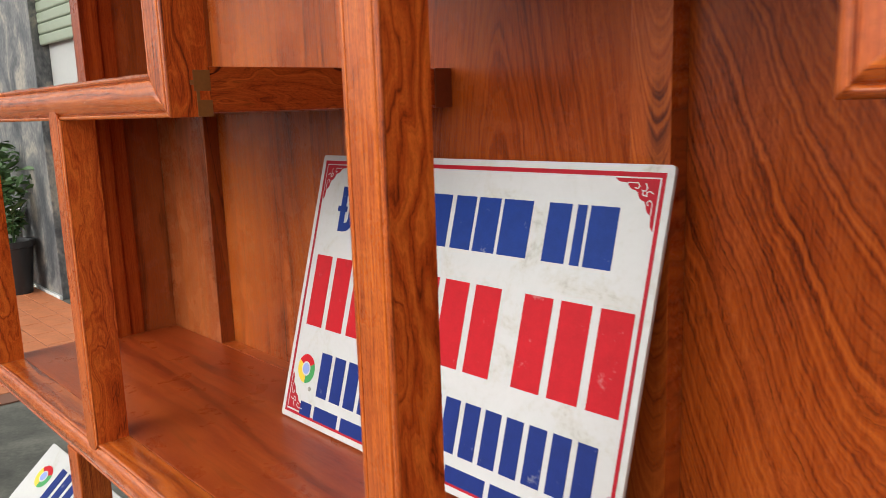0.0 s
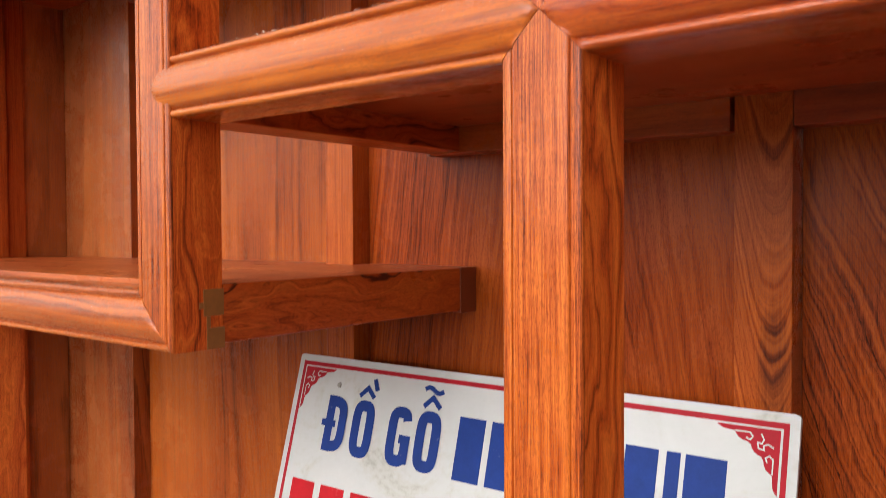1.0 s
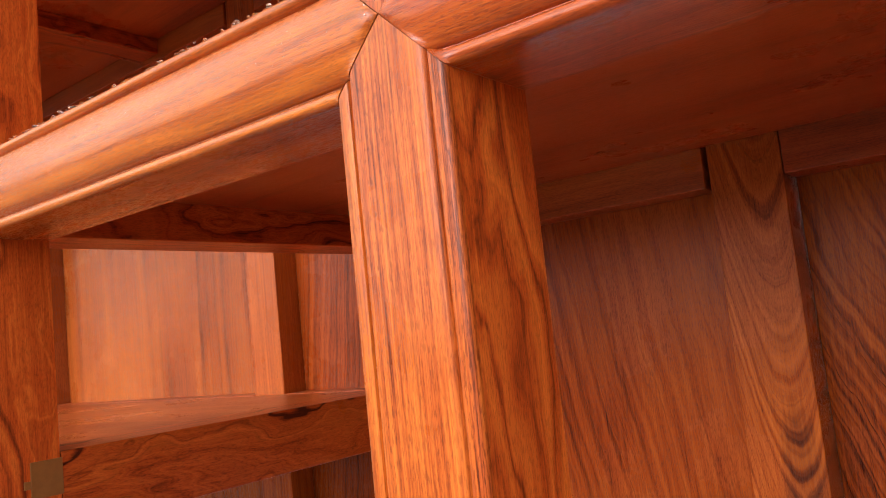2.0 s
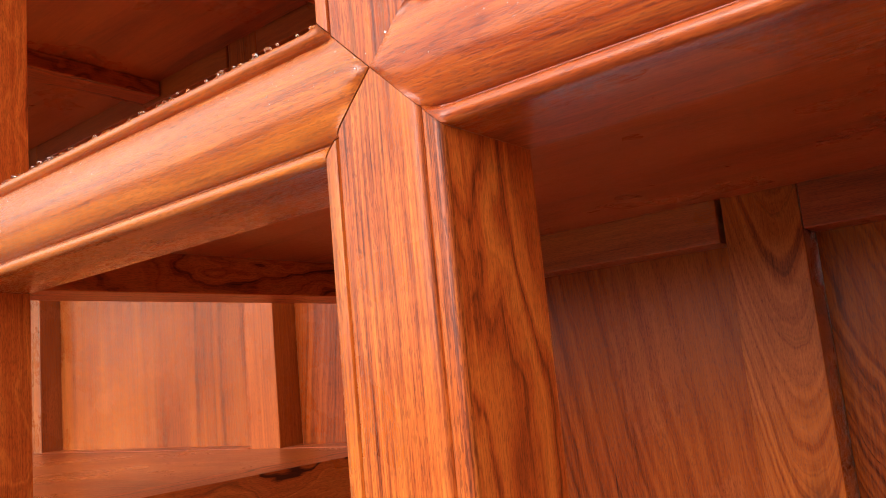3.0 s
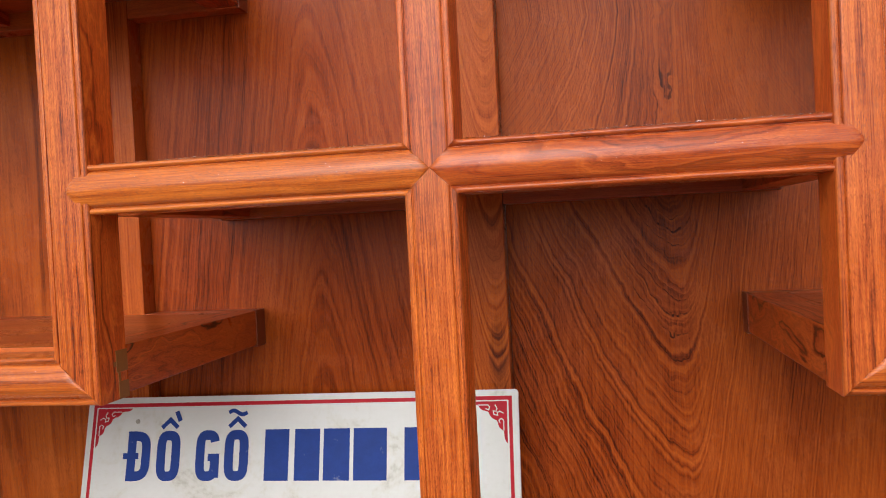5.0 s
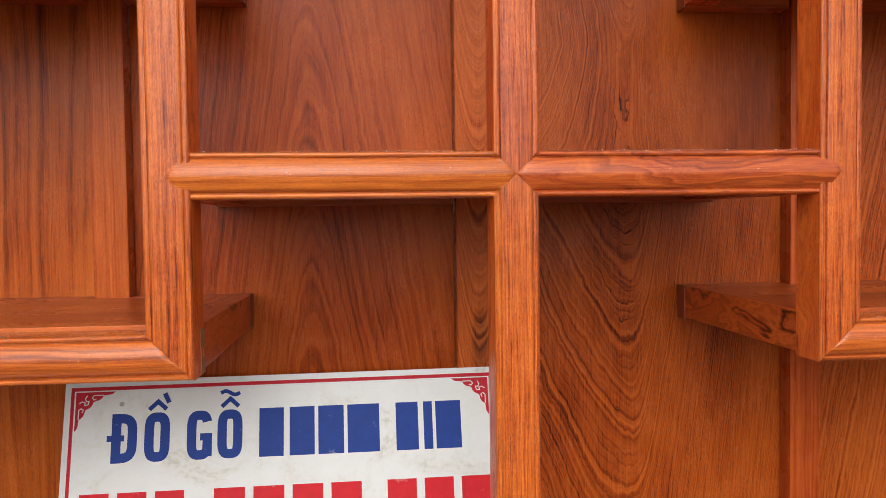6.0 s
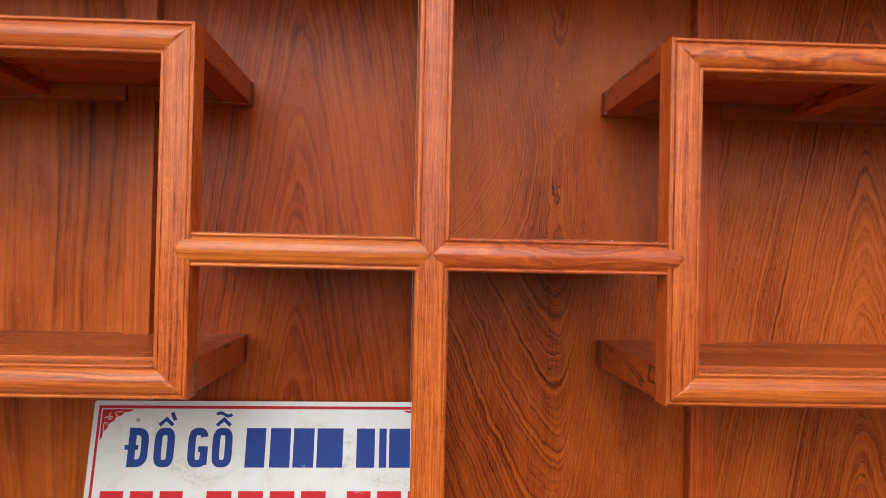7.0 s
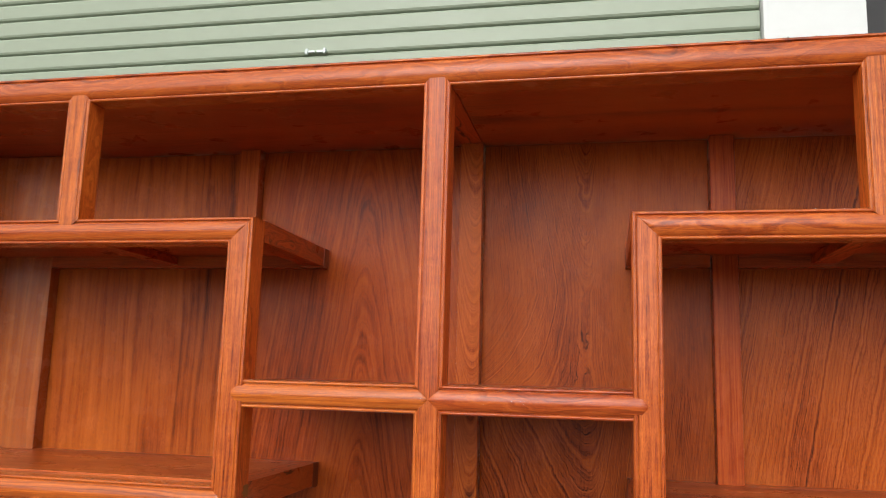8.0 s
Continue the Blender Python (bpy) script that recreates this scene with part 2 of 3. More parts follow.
WOOD_RIGHT = wood("wood_right", 2, **PALE, space=0.02, figure=0.7, streaks=0.7, fine=0.65, patch=0.8, flecked=0.4, crown=(0.8, 5.0, 4.0, 0.0, 1.0, 6.0, 3.0))
STRIP = dict(dark=(0.085, 0.014, 0.004), mid=(0.32, 0.052, 0.0088), light=(0.52, 0.12, 0.0195), pored=0.45, rough=0.28, shine=0.12)
WOOD_STILE = wood("wood_stile", 2, **STRIP, space=0.007, wander=0.9, reach=0.05, size=8.0, figure=0.8, streaks=0.6, fine=0.8, patch=0.4, dashes=0.3, flecked=0.1)
WOOD_FLAME = wood("wood_flame", 2, **STRIP, space=0.012, figure=0.8, streaks=0.5, fine=0.6, patch=0.6, flecked=0.2, crown=(0.006, 7.0, 5.0, 0.0, -1.0, 4.0, 3.0), knot=(0.011, 1.328, 0.014, 0.055))
WOOD_SHELF = wood("wood_shelf", 0, dark=(0.085, 0.013, 0.0035), mid=(0.34, 0.059, 0.0095), light=(0.53, 0.125, 0.02), space=0.02, wander=1.6, reach=0.2, size=4.0, figure=0.6, streaks=0.45, fine=0.6, patch=0.8, pored=0.4, rough=0.3, shine=0.28, glance=0.65)
WOOD_END = plain("wood_end_grain", (0.2, 0.04, 0.01), 0.5, spread=0.3, scale=120)
FILLER = plain("wood_filler", (0.23, 0.086, 0.016), 0.5, spread=0.25, scale=160)
SIGN_WHITE = mottled("sign_white", [(0.24, (0.33, 0.32, 0.28)), (0.37, (0.48, 0.48, 0.45)), (0.46, (0.51, 0.52, 0.515)), (1.0, (0.57, 0.58, 0.58))], 13.0, 0.42, bump=0.0004)
SIGN_RED = worn("sign_red", (0.46, 0.01, 0.018))
SIGN_BORDER = plain("sign_border_red", (0.38, 0.009, 0.02), 0.5, spread=0.2, scale=90, shine=0.15)
SIGN_BLUE = worn("sign_blue", (0.01, 0.036, 0.2))
SIGN_NAVY = worn("sign_navy", (0.01, 0.026, 0.16))
GREEN_DOT = plain("sign_green", (0.03, 0.28, 0.07), 0.4)
YELLOW_DOT = plain("sign_yellow", (0.75, 0.52, 0.03), 0.4)
BLUE_DOT = plain("sign_light_blue", (0.22, 0.3, 0.62), 0.4)
SHUTTER = plain("shutter_green", (0.25, 0.3, 0.225), 0.4, spread=0.06, scale=3.0)
SHUTTER_GAP = plain("shutter_seam", (0.09, 0.11, 0.075), 0.6)
# white wall paint greyed, so its colour holds the shade under the shutter
SHADED_WHITE = plain("shaded_white_paint", (0.4, 0.42, 0.41), 0.6, spread=0.08, scale=3.0)
WHITE_WALL = plain("white_paint", (0.6, 0.63, 0.63), 0.6, spread=0.05, scale=4.0)
# near-black base colour that holds the shade of an opening
DARK = plain("opening_shade", (0.03, 0.03, 0.032), 0.7)
STEEL = plain("steel", (0.42, 0.46, 0.47), 0.4, metal=0.7, spread=0.1)
STONE = mottled("grey_stone", [(0.3, (0.02, 0.024, 0.03)), (0.43, (0.07, 0.078, 0.085)), (0.54, (0.15, 0.155, 0.155)), (0.68, (0.36, 0.33, 0.27))], 3.4, 0.5, (1, 1, 0.7), 0.004)
CONCRETE = mottled("concrete", [(0.3, (0.045, 0.047, 0.042)), (0.47, (0.085, 0.088, 0.077)), (0.68, (0.16, 0.158, 0.138))], 4.0, 0.75, bump=0.004)
TILE = plain("red_tile", (0.5, 0.17, 0.07), 0.6, spread=0.3, scale=6.0, bump=0.001)
POT_BLACK = plain("black_plastic", (0.02, 0.02, 0.022), 0.45)
POT_WHITE = plain("white_glaze", (0.75, 0.75, 0.73), 0.3)
LEAF = plain("leaf", (0.05, 0.11, 0.03), 0.5, spread=0.4, scale=30)
PUTTY = plain("putty_grey", (0.3, 0.29, 0.26), 0.7)
WATER = bpy.data.materials.new("water")
WATER.use_nodes = True
wb = WATER.node_tree.nodes["Principled BSDF"]
wb.inputs["Base Color"].default_value = (1, 1, 1, 1)
wb.inputs["Transmission Weight"].default_value = 1.0
wb.inputs["Roughness"].default_value = 0.02
wb.inputs["IOR"].default_value = 1.33


# ---------------------------------------------------------------- builders
def part(name, bm, material, parent=None, label="", smooth=False):
    """Links a bmesh as one mesh object under a thing or a part."""
    bmesh.ops.recalc_face_normals(bm, faces=bm.faces[:])
    me = bpy.data.meshes.new(name)
    bm.to_mesh(me)
    bm.free()
    if smooth:
        me.polygons.foreach_set("use_smooth", [True] * len(me.polygons))
        me.set_sharp_from_angle(angle=radians(38))
    me.materials.append(material)
    ob = new(name, me)
    ob.parent = parent
    if label:
        tagged(ob, label)
    return ob


def box(bm, lo, hi, bevel=0.0):
    """A box from corner to corner, with bevelled edges."""
    made = bmesh.ops.create_cube(bm, size=1)["verts"]
    for v in made:
        v.co = Vector([lo[i] + (v.co[i] + 0.5) * (hi[i] - lo[i]) for i in range(3)])
    if bevel:
        edges = list({e for v in made for e in v.link_edges})
        bmesh.ops.bevel(bm, geom=edges, offset=bevel, segments=2, profile=0.6, affect="EDGES", clamp_overlap=True)
    return bm


def slab(name, lo, hi, material, parent=None, label="", bevel=0.0012):
    return part(name, box(bmesh.new(), lo, hi, bevel), material, parent, label)


def thing(name, label, category, at=(0, 0, 0), group="", kind=""):
    e = new(name)
    e.empty_display_size = 0.1
    e.location = at
    return tagged(e, label, category, group, kind)


def post_profile(width, back=0.045):
    """Across and depth of an upright: flat sides, low rounded edge bands, a hairline groove and a flat face."""
    h = width / 2
    half = [(h, back), (h, 0.0034), (h - 0.0003, 0.0021), (h - 0.0010, 0.0012), (h - 0.0021, 0.0008), (h - 0.0050, 0.0008), (h - 0.0057, 0.0010), (h - 0.0061, 0.0019), (h - 0.0066, 0.0020), (h - 0.0071, 0.0009), (h - 0.0080, 0.0003), (h - 0.0100, 0.0001), (0.005, 0.0)]
    return half + [(0.0, 0.0)] + [(-v, d) for v, d in reversed(half)]


def profile(width, back=0.045):
    """Across and depth of a moulded frame member: flat sides, an edge bead, a groove and a gently swelling face."""
    h = width / 2
    side = [(h, back), (h, 0.0064), (h - 0.0004, 0.0047), (h - 0.0013, 0.0034), (h - 0.0028, 0.0027), (h - 0.0043, 0.0030), (h - 0.0053, 0.0042), (h - 0.0058, 0.0060), (h - 0.0063, 0.0058)]
    r = h - 0.0065
    steps = [0.995, 0.965, 0.92, 0.86, 0.78, 0.66, 0.5, 0.33, 0.16]
    swell = [(r * s, 0.0056 * s ** 2.2 + 0.0016 * s ** 12 - 0.002) for s in steps]
    half = side + swell
    return half + [(0.0, -0.002)] + [(-v, d) for v, d in reversed(half)]


GAP = 0.00013


def member(name, axis, centre, a, b, ends, material, parent, width=0.045, back=0.045):
    """A frame member along x (0) or z (2) in the front plane. ends: 'flat', 'tip', or a mitre's slope +1 / -1, at a and at b."""
    bm = bmesh.new()
    outline = (profile if axis == 0 else post_profile)(width, back)
    flat = post_profile(width, back)
    half = [(v, d) for v, d in flat if v >= 0][::-1]

    def post_depth(v):
        """Depth of an upright's face at a distance across it."""
        for (v0, d0), (v1, d1) in zip(half, half[1:]):
            if v0 <= abs(v) <= v1 and v1 > v0:
                return d0 + (d1 - d0) * (abs(v) - v0) / (v1 - v0)
        return 0.0034

    def ring(s, end, way, run=0.0, own=1.0):
        """One outline across the member, at its end or a little way in; own: how far it has risen to its own depth from that of the upright it joins."""
        made = []
        for v, d in outline:
            if end == "flat":
                p = s
            elif end == "tip":
                p = s + way * (abs(v) + GAP)
            elif end == "nose":
                p = s + way * (math.hypot(v, 0.003) - 0.002)
            else:
                p = s + end * v + way * GAP
            p += way * run
            if d < back:
                d = own * d + (1 - own) * post_depth(v) - (0.0003 if axis == 0 else 0.0)
            made.append(bm.verts.new((p, d, centre + v) if axis == 0 else (centre + v, d, p)))
        return made

    rings = []
    for s, end, way in ((a, ends[0], 1), (b, ends[1], -1)):
        if axis == 0 and end != "flat":
            pair = [ring(s, end, way, run, own) for run, own in ((0.0, 0.0), (0.0012, 0.45), (0.0035, 0.8), (0.008, 1.0))]
        else:
            pair = [ring(s, end, way)]
        rings += pair if way == 1 else pair[::-1]
    n = len(outline)
    for one, two in zip(rings, rings[1:]):
        for i in range(n):
            j = (i + 1) % n
            bm.faces.new((one[i], one[j], two[j], two[i]))
    for end_ring in (rings[0], rings[-1]):
        back_mid = bm.verts.new((end_ring[0].co + end_ring[-1].co) / 2)
        for i in range(n - 1):
            bm.faces.new((end_ring[i], end_ring[i + 1], back_mid))
    ob = part(name, bm, material, parent, smooth=True)
    if axis == 2:
        ob.data.materials.append(WOOD_CURLY)
        for k in (0, n - 2):
            ob.data.polygons[k].material_index = 1
    return ob


# ---------------------------------------------------------------- the display cabinet
W = 0.045
H = W / 2
DEPTH, STILE_Y = 0.378, 0.35
Z_BASE, Z_LOW, Z_MID, Z_UP, Z_TOP = 0.888, 1.3775, 1.55, 1.824, 2.0905
X_BOX, X_SHORT, X_END = 0.3345, 0.672, 1.19
cabinet = thing("display_cabinet", "varnished reddish hardwood display cabinet with staggered open shelves, wet with rain", "cabinet")


def shelf(x0, x1, low, top, sides, parent, braces=()):
    """The frame and panel behind a front rail: side rails, back rail between stiles, panel."""
    inner0, inner1 = x0 + (W if sides[0] else 0.0), x1 - (W if sides[1] else 0.0)
    parent = slab("shelf", (inner0 + 0.0012, 0.0462, top - 0.017), (inner1 - 0.0012, STILE_Y - 0.0012, top - 0.0004), WOOD_SHELF, parent, bevel=0.0008)
    for on, xa, xb in ((sides[0], x0, x0 + W), (sides[1], x1 - W, x1)):
        if on:
            slab("side_rail", (xa, 0.0455, low), (xb, STILE_Y - 0.0008, top), WOOD_SIDE, parent)
    cuts = [x0] + [c for c in STILES if x0 + 0.05 < c < x1 - 0.05] + [x1]
    for c0, c1 in zip(cuts, cuts[1:]):
        if max(abs(c0), abs(c1)) > 1.0:
            continue
        a = c0 + (0.024 if c0 in STILES else 0.0)
        b = c1 - (0.027 if c1 in STILES else 0.0)
        slab("back_rail", (a, STILE_Y, low - 0.002), (b, DEPTH - 0.0005, top), WOOD_END if b - a < 0.06 else WOOD_SHELF, parent)
    for on, xa, xb in ((sides[0], x0 - 0.0005, x0 + 0.004), (sides[1], x1 - 0.004, x1 + 0.0005)):
        if on:
            slab("rail_end", (xa, STILE_Y - 0.0004, low - 0.0025), (xb, DEPTH - 0.0004, top + 0.0004), WOOD_END, parent, "dark end grain of the rail", 0.0006)
    for x in braces:
        slab("brace", (x - 0.02, 0.0455, low + 0.004), (x + 0.02, STILE_Y - 0.0008, top - 0.0172), WOOD_SIDE, parent)


STILES = [-0.991, -0.4975, 0.001, 0.4975, 0.991]

# front frame
for x in (-X_END, X_END):
    member("corner_post", 2, x, Z_BASE, Z_TOP, ("tip", "tip"), WOOD_POST, cabinet)
for z, lo, hi in ((Z_BASE, -X_END, X_END), (Z_TOP, -X_END - H, X_END + H)):
    ends = ("tip", "tip") if z == Z_BASE else ("flat", "flat")
    member("long_rail", 0, z, lo, hi, ends, WOOD_RAIL_SWIRL if z == Z_TOP else WOOD_RAIL, cabinet, 0.051 if z == Z_TOP else W)
member("centre_post", 2, 0.0, Z_BASE, Z_MID, ("tip", "tip"), WOOD_POST, cabinet)
member("centre_post", 2, 0.0, Z_MID, Z_TOP, ("tip", "tip"), WOOD_POST, cabinet)
for s in (-1, 1):
    lo, hi = sorted((0.0, s * X_BOX))
    member("middle_rail", 0, Z_MID, lo, hi, ("nose", "tip") if s < 0 else ("tip", "nose"), WOOD_RAIL if s < 0 else WOOD_RAIL_SWIRL, cabinet)
    member("box_post", 2, s * X_BOX, Z_LOW, Z_UP, (1 if s > 0 else -1, -1 if s > 0 else 1), WOOD_POST, cabinet)
    for z in (Z_LOW, Z_UP):
        slope = (1 if z == Z_LOW else -1) * (1 if s > 0 else -1)
        if s > 0:
            member("box_rail", 0, z, X_BOX, X_END, (slope, "tip"), WOOD_RAIL_SWIRL if z == Z_UP else WOOD_RAIL, cabinet)
        else:
            member("box_rail", 0, z, -X_END, -X_BOX, ("tip", slope), WOOD_RAIL, cabinet)
    member("short_post", 2, s * X_SHORT, Z_UP, Z_TOP, ("tip", "tip"), WOOD_POST, cabinet)
    member("short_post", 2, s * X_SHORT, Z_BASE, Z_LOW, ("tip", "tip"), WOOD_POST, cabinet)
    for y in (0.002, 0.325):
        slab("leg", (s * 0.778 - H, y, 0.0), (s * 0.778 + H, y + 0.045, Z_BASE - H - 0.0005), WOOD_POST, cabinet, bevel=0.003)

# shelves
shelf(-X_BOX - H, X_BOX + H, 1.5295, Z_MID + H, (True, True), cabinet)
for low, top in ((1.3585, 1.4045), (1.8095, 1.8485)):
    shelf(-X_END - H, -X_BOX + H, low, top, (False, True), cabinet, (-X_SHORT,))
    shelf(X_BOX - H, X_END + H, low, top, (True, False), cabinet, (X_SHORT,))
shelf(-X_END - H, X_END + H, 0.869, 0.9115, (False, False), cabinet, (-X_SHORT, 0.0, X_SHORT))

# ends, back and top
for s in (-1, 1):
    inner, outer = X_END - H, X_END + H
    span = lambda xa, xb, s=s: sorted((s * xa, s * xb))
    a, b = span(inner, outer)
    slab("end_stile", (a, 0.214, 0.86), (b, 0.25, 2.068), WOOD_STILE, cabinet, bevel=0.0015)
    a, b = span(inner + 0.004, outer - 0.004)
    slab("end_stile", (a, 0.2502, 0.86), (b, 0.279, 2.068), WOOD_STILE, cabinet)
    a, b = span(inner + 0.009, outer - 0.012)
    slab("end_panel", (a, 0.2792, 0.86), (b, STILE_Y - 0.0004, 2.068), WOOD_BOARD, cabinet)
for s in (-1, 1):
    lo, hi = sorted((s * 0.9675, s * (X_END + H - 0.012)))
    slab("wide_stile", (lo, STILE_Y, 0.86), (hi, DEPTH + 0.012, 2.0705), WOOD_BOARD, cabinet, bevel=0.0015)
for x in STILES[1:-1]:
    slab("stile", (x - 0.0235, STILE_Y, 0.86), (x + 0.0235, DEPTH + 0.012, 2.0705), WOOD_FLAME if abs(x) < 0.1 else WOOD_STILE, cabinet, bevel=0.0015)
edges_x = [-0.967] + [v for x in STILES[1:-1] for v in (x - 0.024, x + 0.024)] + [0.967]
for a, b in zip(edges_x[::2], edges_x[1::2]):
    slab("back_panel", (a, DEPTH, 0.86), (b, DEPTH + 0.011, 2.0705), WOOD_FIGURED if 0 < a and b < 0.6 else WOOD_RIGHT if a > 0.4 else WOOD_CROWN if -0.6 < a and b < 0 else WOOD_BACK, cabinet)
top_cuts = (-X_END, 0.0, X_END)
for a, b in zip(top_cuts, top_cuts[1:]):
    slab("top_panel", (a + 0.0222, 0.0455, 2.0715), (b - 0.0222, 0.385, 2.098), WOOD_SHELF, cabinet)
for x in top_cuts:
    slab("top_brace", (x - 0.0218, 0.0456, 2.0695), (x + 0.0218, 0.386, 2.099), WOOD_SIDE, cabinet)
slab("top_back_rail", (-X_END - H, 0.3862, 2.0708), (X_END + H, 0.398, 2.113), WOOD_RAIL, cabinet)

# tenon ends filled with putty on the inner face of a box's lower corner
bm = bmesh.new()
for y0, y1, z0, z1 in ((0.028, 0.0462, 0.003, 0.0235), (0.0243, 0.0279, 0.009, 0.0135), (0.0305, 0.034, -0.0059, 0.0029), (0.0305, 0.0468, -0.0224, -0.006)):
    box(bm, (H - X_BOX - 0.0006, y0, Z_LOW + z0), (H - X_BOX + 0.0006, y1, Z_LOW + z1), 0.0004)
part("tenon_end", bm, FILLER, cabinet, "dull brown filled tenon end")


# ---------------------------------------------------------------- sign boards
def ribbon(bm, pts, width, z, closed=False):
    """A flat stroke of even width along a line of points."""
    n = len(pts)
    sides = []
    for i, p in enumerate(pts):
        a, b = pts[i - 1] if closed or i else p, pts[(i + 1) % n] if closed or i < n - 1 else p
        d0 = (Vector(p) - Vector(a)).normalized() if a != p else (Vector(b) - Vector(p)).normalized()
        d1 = (Vector(b) - Vector(p)).normalized() if b != p else d0
        nrm = Vector((-(d0 + d1).y, (d0 + d1).x)).normalized()
        k = width / 2 / max(0.45, nrm.dot(Vector((-d0.y, d0.x))))
        sides.append((bm.verts.new((*(Vector(p) + nrm * k), z)), bm.verts.new((*(Vector(p) - nrm * k), z))))
    for (a, b), (c, d) in zip(sides, sides[1:] + sides[:1] if closed else sides[1:]):
        bm.faces.new((b, d, c, a))


def round_path(x0, x1, y0, y1, a0=0.0, a1=360.0, steps=36):
    """A tall rounded loop, or a stretch of it between two angles."""
    cx, cy, rx, ry = (x0 + x1) / 2, (y0 + y1) / 2, (x1 - x0) / 2, (y1 - y0) / 2
    made = []
    for k in range(steps + (a1 - a0 < 360)):
        a = radians(a0 + (a1 - a0) * k / steps)
        c, d = math.cos(a), math.sin(a)
        made.append((cx + rx * math.copysign(abs(c) ** 0.62, c), cy + ry * math.copysign(abs(d) ** 0.42, d)))
    return made


def letter(bm, kind, x, y, w, h, z):
    """A bold narrow capital from its left foot; kind: the character."""
    st = 0.0125
    e = st / 2
    if kind in "ĐD":
        ribbon(bm, [(x + e, y), (x + e, y + h)], st, z)
        ribbon(bm, [(x + e, y + e)] + round_path(x - w * 0.4, x + w - e, y + e, y + h - e, -75, 75, 20) + [(x + e, y + h - e)], st, z + 0.0001)
        if kind == "Đ":
            ribbon(bm, [(x - 0.006, y + h * 0.5), (x + w * 0.5, y + h * 0.5)], 0.008, z + 0.0002)
    if kind in "OỒỖ":
        ribbon(bm, round_path(x + e, x + w - e, y + e, y + h - e), st, z, True)
    if kind == "G":
        ribbon(bm, round_path(x + e, x + w - e, y + e, y + h - e, 22, 352, 32), st, z)
        ribbon(bm, [(x + w * 0.52, y + h * 0.46), (x + w, y + h * 0.46)], 0.0095, z + 0.0001)
        ribbon(bm, [(x + w - e, y + 0.004), (x + w - e, y + h * 0.46)], st, z + 0.0002)
    if kind in "ỒỖ":
        m, t = x + w / 2, y + h + 0.004
        ribbon(bm, [(m - 0.0115, t), (m, t + 0.0105), (m + 0.0115, t)], 0.0058, z)
        if kind == "Ồ":
            ribbon(bm, [(m + 0.0085, t + 0.0215), (m + 0.0145, t + 0.0085)], 0.0062, z)
        else:
            ribbon(bm, [(m - 0.013 + 0.0026 * k, t + 0.0185 + 0.0026 * math.sin(k * 0.63)) for k in range(11)], 0.0052, z)


